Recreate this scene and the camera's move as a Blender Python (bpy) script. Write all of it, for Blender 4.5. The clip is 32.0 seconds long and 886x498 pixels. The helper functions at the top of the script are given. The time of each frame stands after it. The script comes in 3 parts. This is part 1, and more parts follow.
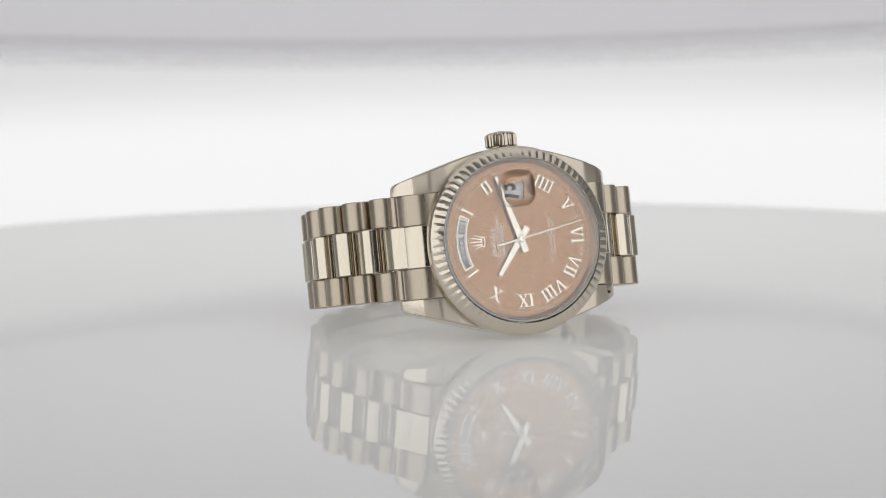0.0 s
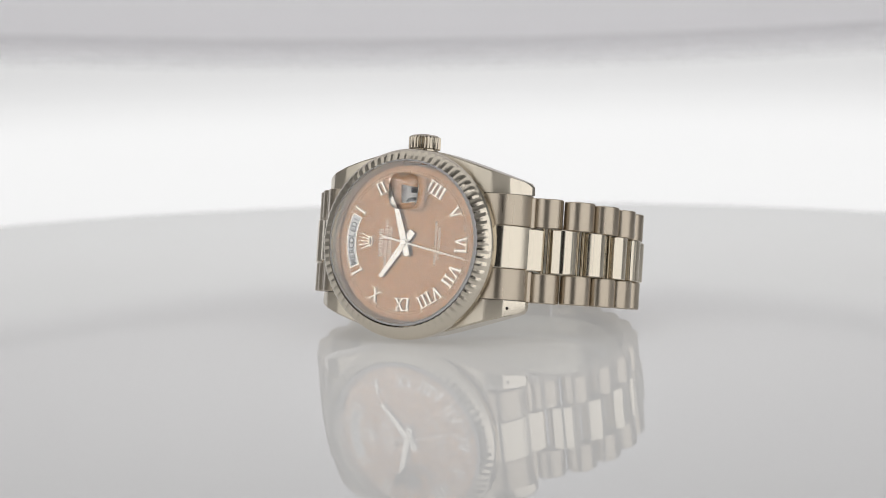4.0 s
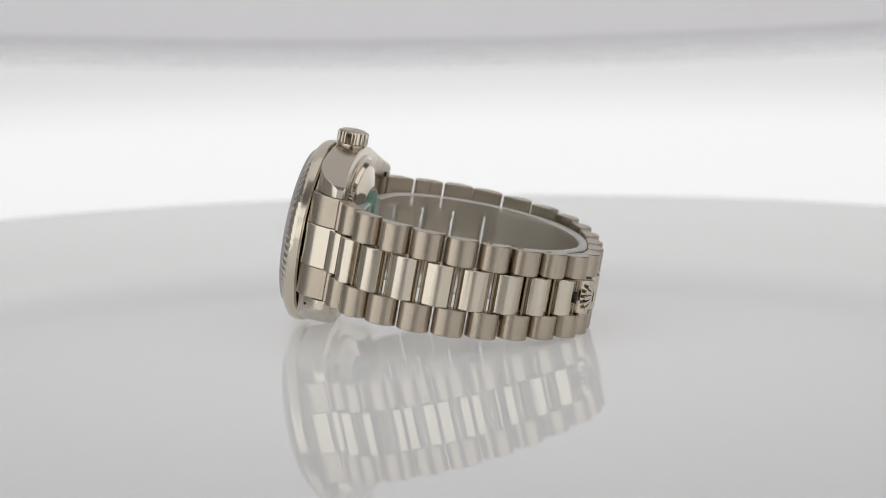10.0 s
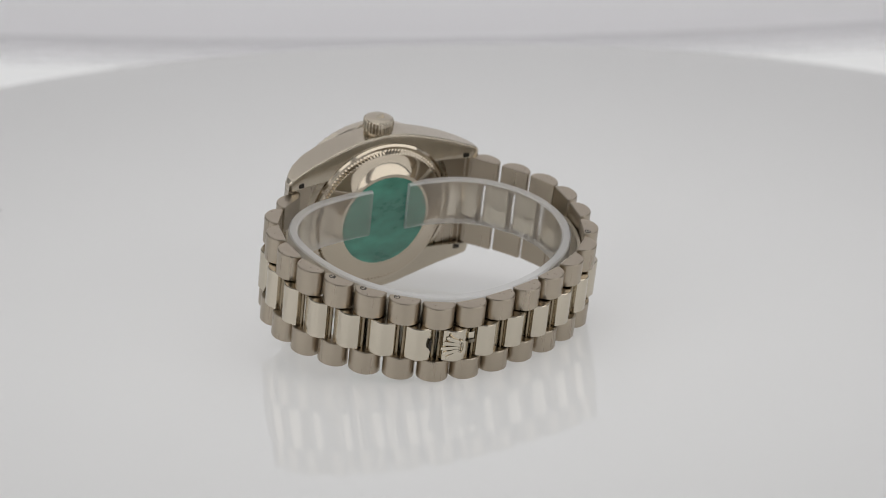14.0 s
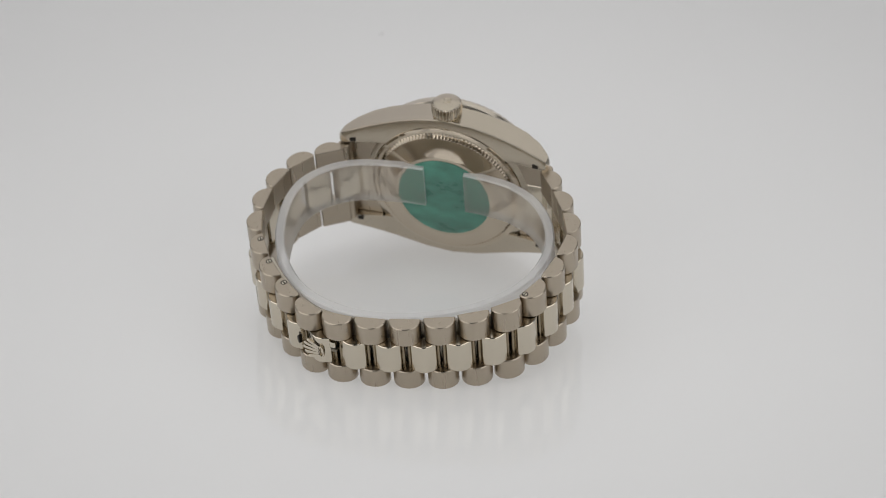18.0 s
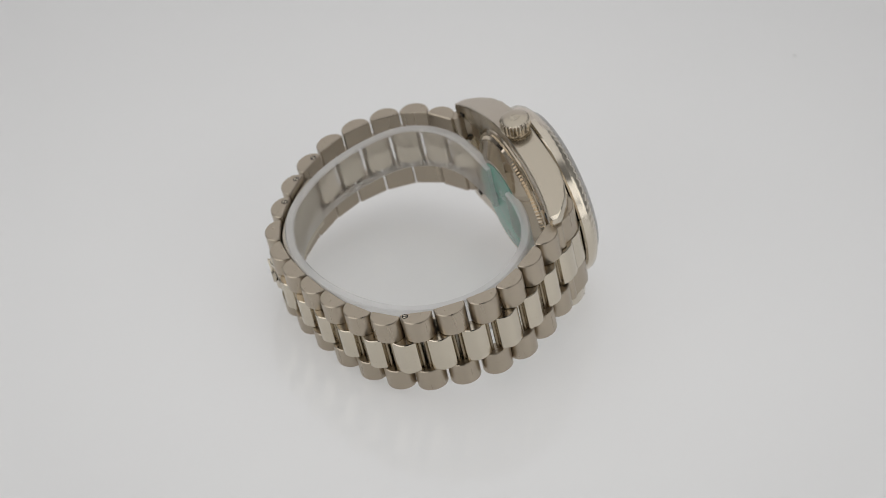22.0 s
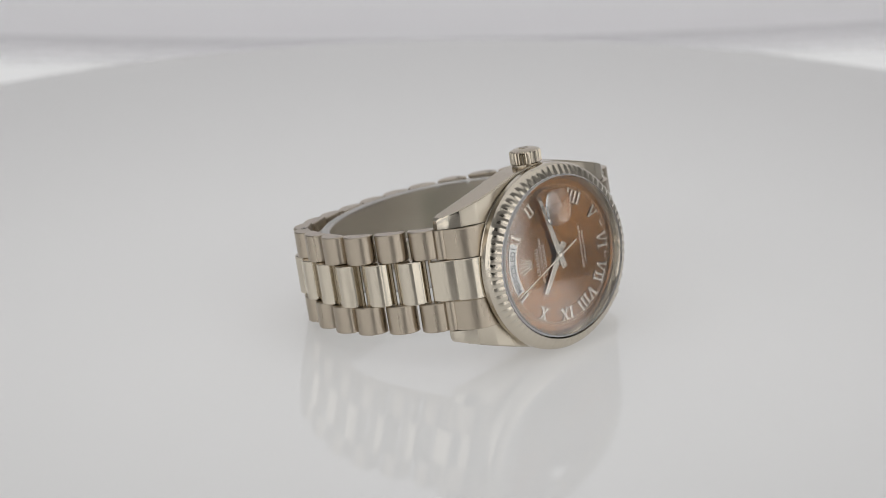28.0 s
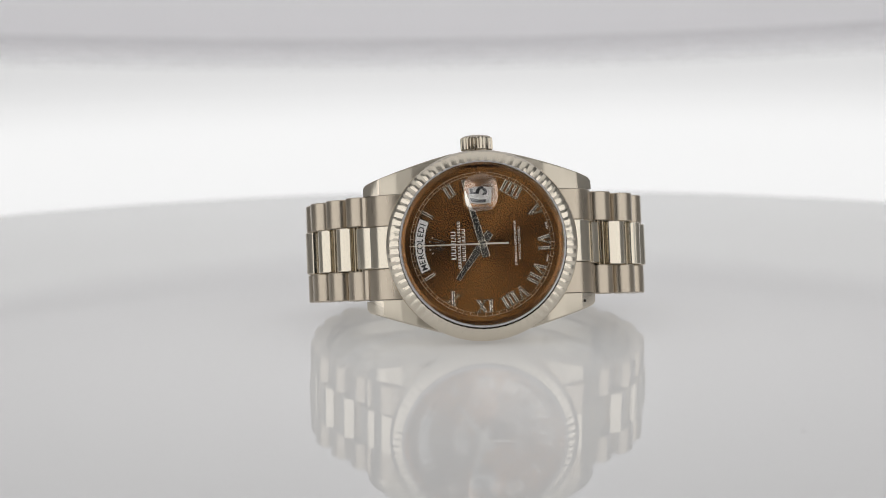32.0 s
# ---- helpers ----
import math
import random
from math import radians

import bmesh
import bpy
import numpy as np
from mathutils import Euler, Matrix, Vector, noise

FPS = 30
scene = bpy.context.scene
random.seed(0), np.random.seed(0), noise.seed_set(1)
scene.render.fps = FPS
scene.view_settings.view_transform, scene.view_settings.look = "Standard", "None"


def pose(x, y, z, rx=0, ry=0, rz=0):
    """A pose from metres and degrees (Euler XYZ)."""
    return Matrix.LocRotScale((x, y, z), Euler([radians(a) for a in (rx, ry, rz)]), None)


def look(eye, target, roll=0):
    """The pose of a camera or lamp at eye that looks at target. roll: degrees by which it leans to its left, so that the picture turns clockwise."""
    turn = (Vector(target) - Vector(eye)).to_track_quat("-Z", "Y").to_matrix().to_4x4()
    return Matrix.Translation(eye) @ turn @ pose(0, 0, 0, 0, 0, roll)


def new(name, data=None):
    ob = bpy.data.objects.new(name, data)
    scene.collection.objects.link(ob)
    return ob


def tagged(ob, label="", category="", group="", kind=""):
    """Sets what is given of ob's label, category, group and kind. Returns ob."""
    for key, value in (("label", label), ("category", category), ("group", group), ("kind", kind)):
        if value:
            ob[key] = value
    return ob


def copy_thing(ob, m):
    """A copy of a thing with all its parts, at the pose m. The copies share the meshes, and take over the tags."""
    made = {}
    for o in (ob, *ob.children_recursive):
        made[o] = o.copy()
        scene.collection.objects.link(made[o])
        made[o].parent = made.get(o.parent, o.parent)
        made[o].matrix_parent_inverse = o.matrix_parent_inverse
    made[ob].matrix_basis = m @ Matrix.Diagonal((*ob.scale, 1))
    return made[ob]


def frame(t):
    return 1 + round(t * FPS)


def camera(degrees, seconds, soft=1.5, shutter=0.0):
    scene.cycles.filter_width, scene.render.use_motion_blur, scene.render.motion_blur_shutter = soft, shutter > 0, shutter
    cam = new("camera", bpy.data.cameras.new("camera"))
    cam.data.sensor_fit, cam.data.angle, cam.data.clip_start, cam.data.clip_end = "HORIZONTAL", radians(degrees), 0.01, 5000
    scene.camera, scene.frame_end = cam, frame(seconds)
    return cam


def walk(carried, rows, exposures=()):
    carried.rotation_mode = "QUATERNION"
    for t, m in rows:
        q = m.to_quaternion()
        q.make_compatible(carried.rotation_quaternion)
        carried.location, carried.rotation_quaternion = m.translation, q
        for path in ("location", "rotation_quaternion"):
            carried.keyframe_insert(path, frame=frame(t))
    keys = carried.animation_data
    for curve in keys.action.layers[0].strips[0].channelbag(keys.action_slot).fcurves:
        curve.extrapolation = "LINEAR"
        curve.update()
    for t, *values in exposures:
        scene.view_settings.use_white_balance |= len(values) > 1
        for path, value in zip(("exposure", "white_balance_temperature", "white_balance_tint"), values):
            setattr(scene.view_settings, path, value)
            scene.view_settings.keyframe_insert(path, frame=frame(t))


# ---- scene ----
# Swing rig: the camera and the backdrop sit opposite each other on one arm that pivots over the turntable.
PIVOT_Y, PIVOT_Z, ARM, LOW_ARM = 0.00136, 0.0140, 0.535, 7.54


def ramp(x, width):
    """A rounded ramp: 0 before 0, then x."""
    return width * float(np.logaddexp(0.0, x / width))


def elevation(t):
    """Degrees by which the arm lifts the camera over the table."""
    up = 3.006 * (ramp(t - 9.84, 0.15) - ramp(t - 19.64, 0.15))
    down = 3.027 * (ramp(t - 22.51, 0.15) - ramp(t - 31.95, 0.05))
    return LOW_ARM + up - down


def turned(t):
    """Degrees that the table has turned."""
    return -21.77 + 12.083 * (t - ramp(t - 31.19, 0.05))


def camera_pose(t):
    e = radians(elevation(t))
    eye = (-0.00073, PIVOT_Y - ARM * math.cos(e), PIVOT_Z + ARM * math.sin(e))
    return look(eye, (-0.00073, PIVOT_Y, PIVOT_Z), roll=-0.894)


cam = camera(18.765, 32.0, soft=0.9)
cam.data.dof.use_dof, cam.data.dof.focus_distance, cam.data.dof.aperture_fstop = True, 0.512, 21.0
TIMES = [k * 0.25 for k in range(129)]
walk(cam, [(t, camera_pose(t)) for t in TIMES])

# ---- light ----
world = bpy.data.worlds.new("studio_air")
world.use_nodes = True
world.node_tree.nodes["Background"].inputs[0].default_value = (0.9, 0.92, 1.0, 1)
world.node_tree.nodes["Background"].inputs[1].default_value = 0.02
scene.world = world
scene.view_settings.exposure = 0.0


def soft_lamp(name, eye, target, wide, high, watts, colour):
    data = bpy.data.lights.new(name, "AREA")
    data.shape, data.size, data.size_y, data.energy, data.color = "RECTANGLE", wide, high, watts, colour
    ob = new(name, data)
    ob.matrix_world = look(eye, target)
    return ob


soft_lamp("overhead_softbox", (0.0, 0.55, 1.14), (0.0, 0.55, 0.0), 2.1, 1.8, 6.3, (1.0, 0.994, 0.985))
soft_lamp("side_softbox", (-0.715, -0.622, 0.31), (0.0, 0.0, 0.06), 1.43, 0.86, 4.3, (1.0, 0.994, 0.985))
soft_lamp("side_softbox", (0.699, -0.640, 0.31), (0.0, 0.0, 0.06), 1.40, 0.86, 4.25, (1.0, 0.994, 0.985))


# ---- materials ----
def material(name, colour=(0.8, 0.8, 0.8), rough=0.5, metal=0.0, **more):
    m = bpy.data.materials.new(name)
    m.use_nodes = True
    b = m.node_tree.nodes["Principled BSDF"]
    b.inputs["Base Color"].default_value = (*colour, 1)
    b.inputs["Roughness"].default_value = rough
    b.inputs["Metallic"].default_value = metal
    for key, value in more.items():
        b.inputs[key.replace("_", " ")].default_value = value
    return m


def grain(m, scale, stretch, low, high, bump=0.0, tint=0.0):
    """Streaks or speckle on a material: roughness from low to high, a little relief and tint, in object space."""
    nt = m.node_tree
    b = nt.nodes["Principled BSDF"]
    co = nt.nodes.new("ShaderNodeTexCoord")
    mp = nt.nodes.new("ShaderNodeMapping")
    mp.inputs["Scale"].default_value = stretch
    nz = nt.nodes.new("ShaderNodeTexNoise")
    nz.inputs["Scale"].default_value, nz.inputs["Detail"].default_value = scale, 4.0
    nt.links.new(co.outputs["Object"], mp.inputs["Vector"])
    nt.links.new(mp.outputs["Vector"], nz.inputs["Vector"])
    rr = nt.nodes.new("ShaderNodeMapRange")
    rr.inputs["From Min"].default_value, rr.inputs["From Max"].default_value = 0.3, 0.7
    rr.inputs["To Min"].default_value, rr.inputs["To Max"].default_value = low, high
    nt.links.new(nz.outputs["Fac"], rr.inputs["Value"])
    nt.links.new(rr.outputs["Result"], b.inputs["Roughness"])
    if tint:
        mix = nt.nodes.new("ShaderNodeMix")
        mix.data_type = "RGBA"
        base = tuple(b.inputs["Base Color"].default_value)[:3]
        mix.inputs["A"].default_value = (*[c * (1 - tint) for c in base], 1)
        mix.inputs["B"].default_value = (*[min(1, c * (1 + tint)) for c in base], 1)
        nt.links.new(nz.outputs["Fac"], mix.inputs["Factor"])
        nt.links.new(mix.outputs["Result"], b.inputs["Base Color"])
    if bump:
        bp = nt.nodes.new("ShaderNodeBump")
        bp.inputs["Strength"].default_value, bp.inputs["Distance"].default_value = bump, 0.00002
        nt.links.new(nz.outputs["Fac"], bp.inputs["Height"])
        nt.links.new(bp.outputs["Normal"], b.inputs["Normal"])
    return m


GOLD = (0.455, 0.394, 0.317)
brushed = grain(material("brushed_white_gold", GOLD, 0.34, 1.0), 1500, (0.06, 1, 1), 0.27, 0.31, 0.0, 0.02)
brushed_case = grain(material("semi_polished_white_gold", (0.54, 0.482, 0.395), 0.19, 1.0), 300, (1, 0.3, 1), 0.185, 0.205)
lug_front = grain(material("soft_lug_white_gold", (0.56, 0.506, 0.42), 0.36, 1.0), 900, (1, 1, 1), 0.34, 0.40)
polished = grain(material("polished_white_gold", (0.66, 0.60, 0.50), 0.08, 1.0), 260, (1, 1, 1), 0.06, 0.13)
link_polish = grain(material("soft_polished_white_gold", (0.63, 0.572, 0.475), 0.12, 1.0), 700, (0.08, 1, 1), 0.14, 0.19, 0.0, 0.03)
bezel_polish = grain(material("worn_polished_white_gold", (0.64, 0.582, 0.49), 0.15, 1.0), 420, (1, 1, 1), 0.15, 0.2)
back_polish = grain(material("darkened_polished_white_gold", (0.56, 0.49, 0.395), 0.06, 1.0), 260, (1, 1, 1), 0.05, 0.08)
hand_polish = material("polished_hand", (0.74, 0.70, 0.63), 0.14, 1.0)
second_satin = material("satin_second_hand", (0.80, 0.77, 0.70), 0.4, 1.0)
polished_trim = material("polished_trim", (0.78, 0.74, 0.67), 0.15, 1.0)
# Dark fill for the clasp slot: the gap's shade put into the colour.
dark_gap = material("dark_slot_shade", (0.22, 0.195, 0.155), 0.35, 1.0)
pin_bronze = material("old_pin_metal", (0.30, 0.25, 0.18), 0.22, 1.0)
# Near-black that stands in for the shade inside holes, slots and recesses.
recess_dark = material("dark_recess_shade", (0.05, 0.045, 0.04), 0.4, 1.0)
blade_steel = grain(material("clasp_steel", (0.62, 0.575, 0.49), 0.25, 1.0), 700, (0.2, 1, 1), 0.32, 0.45, 0.1)
# The disc's backlight is painted in as emission, strongest at the middle, fading outwards.
disc_white = grain(material("glowing_white_acrylic", (0.59, 0.59, 0.59), 0.6, 0.0, Specular_IOR_Level=0.0, Coat_Weight=0.85, Coat_IOR=1.5, Coat_Roughness=0.0, Emission_Color=(1, 0.995, 0.985, 1), Emission_Strength=0.28), 9, (1, 1, 1), 0.5, 0.7)
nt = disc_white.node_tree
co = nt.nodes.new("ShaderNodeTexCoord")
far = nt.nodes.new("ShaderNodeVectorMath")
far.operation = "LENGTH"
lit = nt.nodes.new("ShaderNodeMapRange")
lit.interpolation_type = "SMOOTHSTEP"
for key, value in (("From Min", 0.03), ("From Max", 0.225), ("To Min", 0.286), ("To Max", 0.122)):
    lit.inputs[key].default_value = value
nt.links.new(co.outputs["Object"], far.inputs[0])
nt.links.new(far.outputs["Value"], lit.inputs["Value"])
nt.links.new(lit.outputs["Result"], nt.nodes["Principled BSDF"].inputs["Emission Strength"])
printed_tan = material("pale_tan_print", (0.52, 0.40, 0.30), 0.45)
printed_white = material("white_print", (0.80, 0.79, 0.76), 0.4)
window_white = material("window_white", (0.77, 0.76, 0.74), 0.45)
printed_black = material("black_print", (0.012, 0.012, 0.014), 0.4)
sticker_green = grain(material("green_film", (0.056, 0.225, 0.165), 0.35, 0.0, Coat_Weight=0.6), 330, (1, 0.5, 1), 0.22, 0.42, 0.3, 0.9)
# Opaque grey painted in for the light a polished crystal edge reflects.
pale_edge = material("pale_edge_reflection", (0.46, 0.45, 0.44), 0.25)
lens_glass = material("magnifier_glass", (1, 1, 1), 0.0, 0.0, IOR=1.78, Transmission_Weight=1.0)
sapphire = material("sapphire_glass", (1, 1, 1), 0.0, 0.0, IOR=1.74, Transmission_Weight=1.0)


def film_material(name, colour, clear, haze):
    """Clear plastic: mostly see-through, with a milky and a glossy share and a slight blur."""
    m = material(name, colour, 0.2)
    nt = m.node_tree
    see = nt.nodes.new("ShaderNodeMixShader")
    see.inputs["Fac"].default_value = haze
    blur = nt.nodes.new("ShaderNodeBsdfRefraction")
    blur.inputs["IOR"].default_value, blur.inputs["Roughness"].default_value = 1.04, 0.4
    nt.links.new(nt.nodes.new("ShaderNodeBsdfTransparent").outputs[0], see.inputs[1])
    nt.links.new(blur.outputs[0], see.inputs[2])
    mix = nt.nodes.new("ShaderNodeMixShader")
    mix.inputs["Fac"].default_value = clear
    nt.links.new(nt.nodes["Principled BSDF"].outputs[0], mix.inputs[1])
    nt.links.new(see.outputs[0], mix.inputs[2])
    nt.links.new(mix.outputs[0], nt.nodes["Material Output"].inputs["Surface"])
    return m


clear_plastic = film_material("clear_plastic", (0.70, 0.64, 0.57), 0.84, 0.7)
plastic_edge = film_material("frosted_plastic_edge", (0.82, 0.81, 0.80), 0.40, 0.5)
gasket_white = material("gasket_plastic", (0.62, 0.61, 0.62), 0.35)


def dial_material():
    """Brown lacquer with a fine sunray brush: anisotropic metal under a clear coat."""
    m = material("sunray_brown_lacquer", (0.4, 0.2, 0.1), 0.22, 1.0, Coat_Weight=1.0, Coat_IOR=1.5, Coat_Roughness=0.06)
    nt = m.node_tree
    b = nt.nodes["Principled BSDF"]
    b.inputs["Anisotropic"].default_value, b.inputs["Anisotropic Rotation"].default_value = 0.98, 0.0
    tg = nt.nodes.new("ShaderNodeTangent")
    tg.direction_type, tg.axis = "RADIAL", "Z"
    nt.links.new(tg.outputs["Tangent"], b.inputs["Tangent"])
    co = nt.nodes.new("ShaderNodeTexCoord")
    gr = nt.nodes.new("ShaderNodeTexGradient")
    gr.gradient_type = "RADIAL"
    nt.links.new(co.outputs["Object"], gr.inputs["Vector"])
    nz = nt.nodes.new("ShaderNodeTexNoise")
    nz.noise_dimensions = "1D"
    nz.inputs["Scale"].default_value, nz.inputs["Detail"].default_value = 420.0, 3.0
    nt.links.new(gr.outputs["Fac"], nz.inputs["W"])
    mix = nt.nodes.new("ShaderNodeMix")
    mix.data_type = "RGBA"
    mix.inputs["A"].default_value, mix.inputs["B"].default_value = (0.290, 0.134, 0.040, 1), (0.330, 0.156, 0.050, 1)
    nt.links.new(nz.outputs["Fac"], mix.inputs["Factor"])
    nt.links.new(mix.outputs["Result"], b.inputs["Base Color"])
    return m


dial_brown = dial_material()


def glow(name, colour, strength):
    m = bpy.data.materials.new(name)
    m.use_nodes = True
    b = m.node_tree.nodes["Principled BSDF"]
    b.inputs["Base Color"].default_value = (0.35, 0.35, 0.35, 1)
    b.inputs["Roughness"].default_value = 0.9
    b.inputs["Emission Color"].default_value = (*colour, 1)
    b.inputs["Emission Strength"].default_value = strength
    return m


# Screen's backlight is emission in its material, dimmed towards the top edge.
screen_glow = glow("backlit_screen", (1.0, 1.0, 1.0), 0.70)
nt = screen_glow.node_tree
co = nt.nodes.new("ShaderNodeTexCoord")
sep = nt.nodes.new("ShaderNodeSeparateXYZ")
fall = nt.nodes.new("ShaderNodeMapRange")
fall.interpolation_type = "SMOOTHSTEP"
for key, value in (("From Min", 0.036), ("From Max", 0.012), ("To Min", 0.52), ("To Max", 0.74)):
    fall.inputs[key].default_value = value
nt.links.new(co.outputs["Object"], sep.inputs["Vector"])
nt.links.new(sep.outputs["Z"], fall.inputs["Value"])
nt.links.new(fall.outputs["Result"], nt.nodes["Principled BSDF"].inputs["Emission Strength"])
# The cloth's brightness is lifted by a little emission, though it is no lamp.
screen_grey = grain(material("grey_cloth_with_glow", (0.88, 0.87, 0.895), 0.85, 0.0, Emission_Color=(0.98, 0.96, 1.0, 1), Emission_Strength=0.075), 30, (1, 1, 1), 0.8, 0.95)
wall_paint = grain(material("studio_paint", (0.72, 0.72, 0.72), 0.8), 12, (1, 1, 1), 0.7, 0.9, 0.0, 0.06)
floor_paint = grain(material("studio_floor", (0.25, 0.25, 0.25), 0.7), 14, (1, 1, 1), 0.6, 0.8, 0.0, 0.08)
base_grey = grain(material("turntable_base_paint", (0.6, 0.6, 0.61), 0.45), 40, (1, 1, 1), 0.4, 0.5)

MM = 0.001


# ---- mesh helpers (millimetres in, metres out) ----
def part(name, bm, mat, parent, label="", sharp=32):
    bmesh.ops.recalc_face_normals(bm, faces=bm.faces)
    me = bpy.data.meshes.new(name)
    bm.to_mesh(me)
    bm.free()
    me.transform(Matrix.Scale(MM, 4))
    me.polygons.foreach_set("use_smooth", [True] * len(me.polygons))
    me.set_sharp_from_angle(angle=radians(sharp))
    me.materials.append(mat)
    ob = new(name, me)
    ob.parent = parent
    return tagged(ob, label)


def rings(bm, loops, closed=False, caps=True):
    """Skin a row of closed loops of points."""
    made = [[bm.verts.new(p) for p in loop] for loop in loops]
    n = len(made[0])
    pairs = list(zip(made, made[1:])) + ([(made[-1], made[0])] if closed else [])
    for a, b in pairs:
        for k in range(n):
            bm.faces.new((a[k], a[(k + 1) % n], b[(k + 1) % n], b[k]))
    if caps and not closed:
        bm.faces.new(made[0][::-1])
        bm.faces.new(made[-1])
    return made


def inset(profile, d):
    """The profile moved inwards by d along its own corners."""
    n = len(profile)
    turn = sum(profile[k][0] * profile[(k + 1) % n][1] - profile[(k + 1) % n][0] * profile[k][1] for k in range(n))
    side = 1 if turn > 0 else -1
    out = []
    for k in range(n):
        a, b, c = Vector(profile[k - 1]), Vector(profile[k]), Vector(profile[(k + 1) % n])
        e, f = (b - a).normalized(), (c - b).normalized()
        n1, n2 = Vector((-e.y, e.x)) * side, Vector((-f.y, f.x)) * side
        m = (n1 + n2).normalized()
        q = b + m * d / max(0.5, m.dot(n1))
        out.append((q.x, q.y))
    return out


def prism(bm, profile, x0, x1, chamfer=0.15, at=None):
    """A bar along x with the (y, z) profile and chamfered ends; at: a function that places its points."""
    small = inset(profile, chamfer)
    loops = []
    for x, prof in ((x0, small), (x0 + chamfer, profile), (x1 - chamfer, profile), (x1, small)):
        loops.append([at(Vector((x, y, z))) if at else (x, y, z) for y, z in prof])
    rings(bm, loops)


def lathe(bm, profile, segments, closed=False, turn=0.0):
    """Turn an (r, z) profile round the z axis."""
    n = len(profile)
    cols = []
    for k in range(segments):
        a = turn + 2 * math.pi * k / segments
        cols.append([bm.verts.new((r * math.cos(a), r * math.sin(a), z)) for r, z in profile])
    for k in range(segments):
        p, q = cols[k], cols[(k + 1) % segments]
        for j in range(n if closed else n - 1):
            i = (j + 1) % n
            bm.faces.new((p[j], q[j], q[i], p[i]))
    if not closed:
        bmesh.ops.remove_doubles(bm, verts=bm.verts, dist=1e-4)


def box(bm, x0, x1, y0, y1, z0, z1, bevel=0.0):
    made = bmesh.ops.create_cube(bm, size=1.0)
    for v in made["verts"]:
        v.co = Vector((x0 + (v.co.x + 0.5) * (x1 - x0), y0 + (v.co.y + 0.5) * (y1 - y0), z0 + (v.co.z + 0.5) * (z1 - z0)))
    if bevel:
        edges = list({e for v in made["verts"] for e in v.link_edges})
        bmesh.ops.bevel(bm, geom=edges, offset=bevel, segments=2, affect="EDGES", profile=0.5)


def plate(bm, outline, z0, z1, chamfer=0.0):
    """A flat piece with the (x, y) outline from z0 up to z1."""
    cx = sum(p[0] for p in outline) / len(outline)
    cy = sum(p[1] for p in outline) / len(outline)
    loops = [[(x, y, z0) for x, y in outline], [(x, y, z1 - chamfer) for x, y in outline]]
    if chamfer:
        loops.append([(cx + (x - cx) * 0.9, cy + (y - cy) * 0.9, z1) for x, y in outline])
    rings(bm, loops)


def words(text, size, mat, parent, name, m, label="", deep=0.03, spacing=1.0, bold=0.0):
    """Flat lettering in Blender's own font, centred on the pose m (millimetres)."""
    cu = bpy.data.curves.new(name, "FONT")
    cu.body, cu.size, cu.align_x, cu.align_y = text, size, "CENTER", "CENTER"
    cu.extrude, cu.space_character, cu.offset, cu.resolution_u = deep, spacing, bold, 3
    tmp = new(name + "_outline", cu)
    me = bpy.data.meshes.new_from_object(tmp.evaluated_get(bpy.context.evaluated_depsgraph_get()))
    bpy.data.objects.remove(tmp)
    bpy.data.curves.remove(cu)
    me.transform(Matrix.Scale(MM, 4) @ m)
    me.materials.clear()
    me.materials.append(mat)
    me.name = name
    ob = new(name, me)
    ob.parent = parent
    return tagged(ob, label)


def thing(name, label, category, group="", kind=""):
    return tagged(new(name), label, category, group, kind)


# ---- the studio round the table ----
def slab(name, x0, x1, y0, y1, z0, z1, mat, label, category):
    bm = bmesh.new()
    box(bm, x0 * 1000, x1 * 1000, y0 * 1000, y1 * 1000, z0 * 1000, z1 * 1000)
    return tagged(part(name, bm, mat, None), label, category, kind="structure")


ROOM, LOW, HIGH = 1.5, -0.75, 1.2
slab("floor", -ROOM, ROOM, -ROOM, ROOM, LOW - 0.05, LOW, floor_paint, "plain grey painted studio floor", "floor")
slab("ceiling", -ROOM, ROOM, -ROOM, ROOM, HIGH, HIGH + 0.05, wall_paint, "plain grey painted studio ceiling", "ceiling")
slab("wall_north", -ROOM - 0.05, ROOM + 0.05, ROOM, ROOM + 0.05, LOW, HIGH, wall_paint, "plain grey painted studio wall", "wall")
slab("wall_south", -ROOM - 0.05, ROOM + 0.05, -ROOM - 0.05, -ROOM, LOW, HIGH, wall_paint, "plain grey painted studio wall", "wall")
slab("wall_east", ROOM, ROOM + 0.05, -ROOM, ROOM, LOW, HIGH, wall_paint, "plain grey painted studio wall", "wall")
slab("wall_west", -ROOM - 0.05, -ROOM, -ROOM, ROOM, LOW, HIGH, wall_paint, "plain grey painted studio wall", "wall")

# fixed stand and drive housing under the disc
stand = thing("turntable_stand", "grey painted round turntable stand on the studio floor", "stand")
stand.location = (0, 0, LOW)
bm = bmesh.new()
lathe(bm, [(0.01, 0), (160, 0), (160, 18), (150, 24), (60, 30), (50, 40), (50, 640), (90, 660), (110, 676), (112, 736), (106, 742), (0.01, 742)], 64)
part("pedestal", bm, base_grey, stand)

# the turning disc
disc = thing("turntable_disc", "round glossy white acrylic turntable disc, its backlight painted in as glow", "turntable")
bm = bmesh.new()
lathe(bm, [(0.01, -7.6), (60, -7.6), (203, -7.6), (204.6, -6.6), (205, -5), (205, -2.2), (204.2, -0.7), (202.5, 0), (120, 0), (60, 0), (0.01, 0)], 160)
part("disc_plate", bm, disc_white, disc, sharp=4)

speck_grey = material("dust_grey", (0.42, 0.41, 0.40), 0.8)
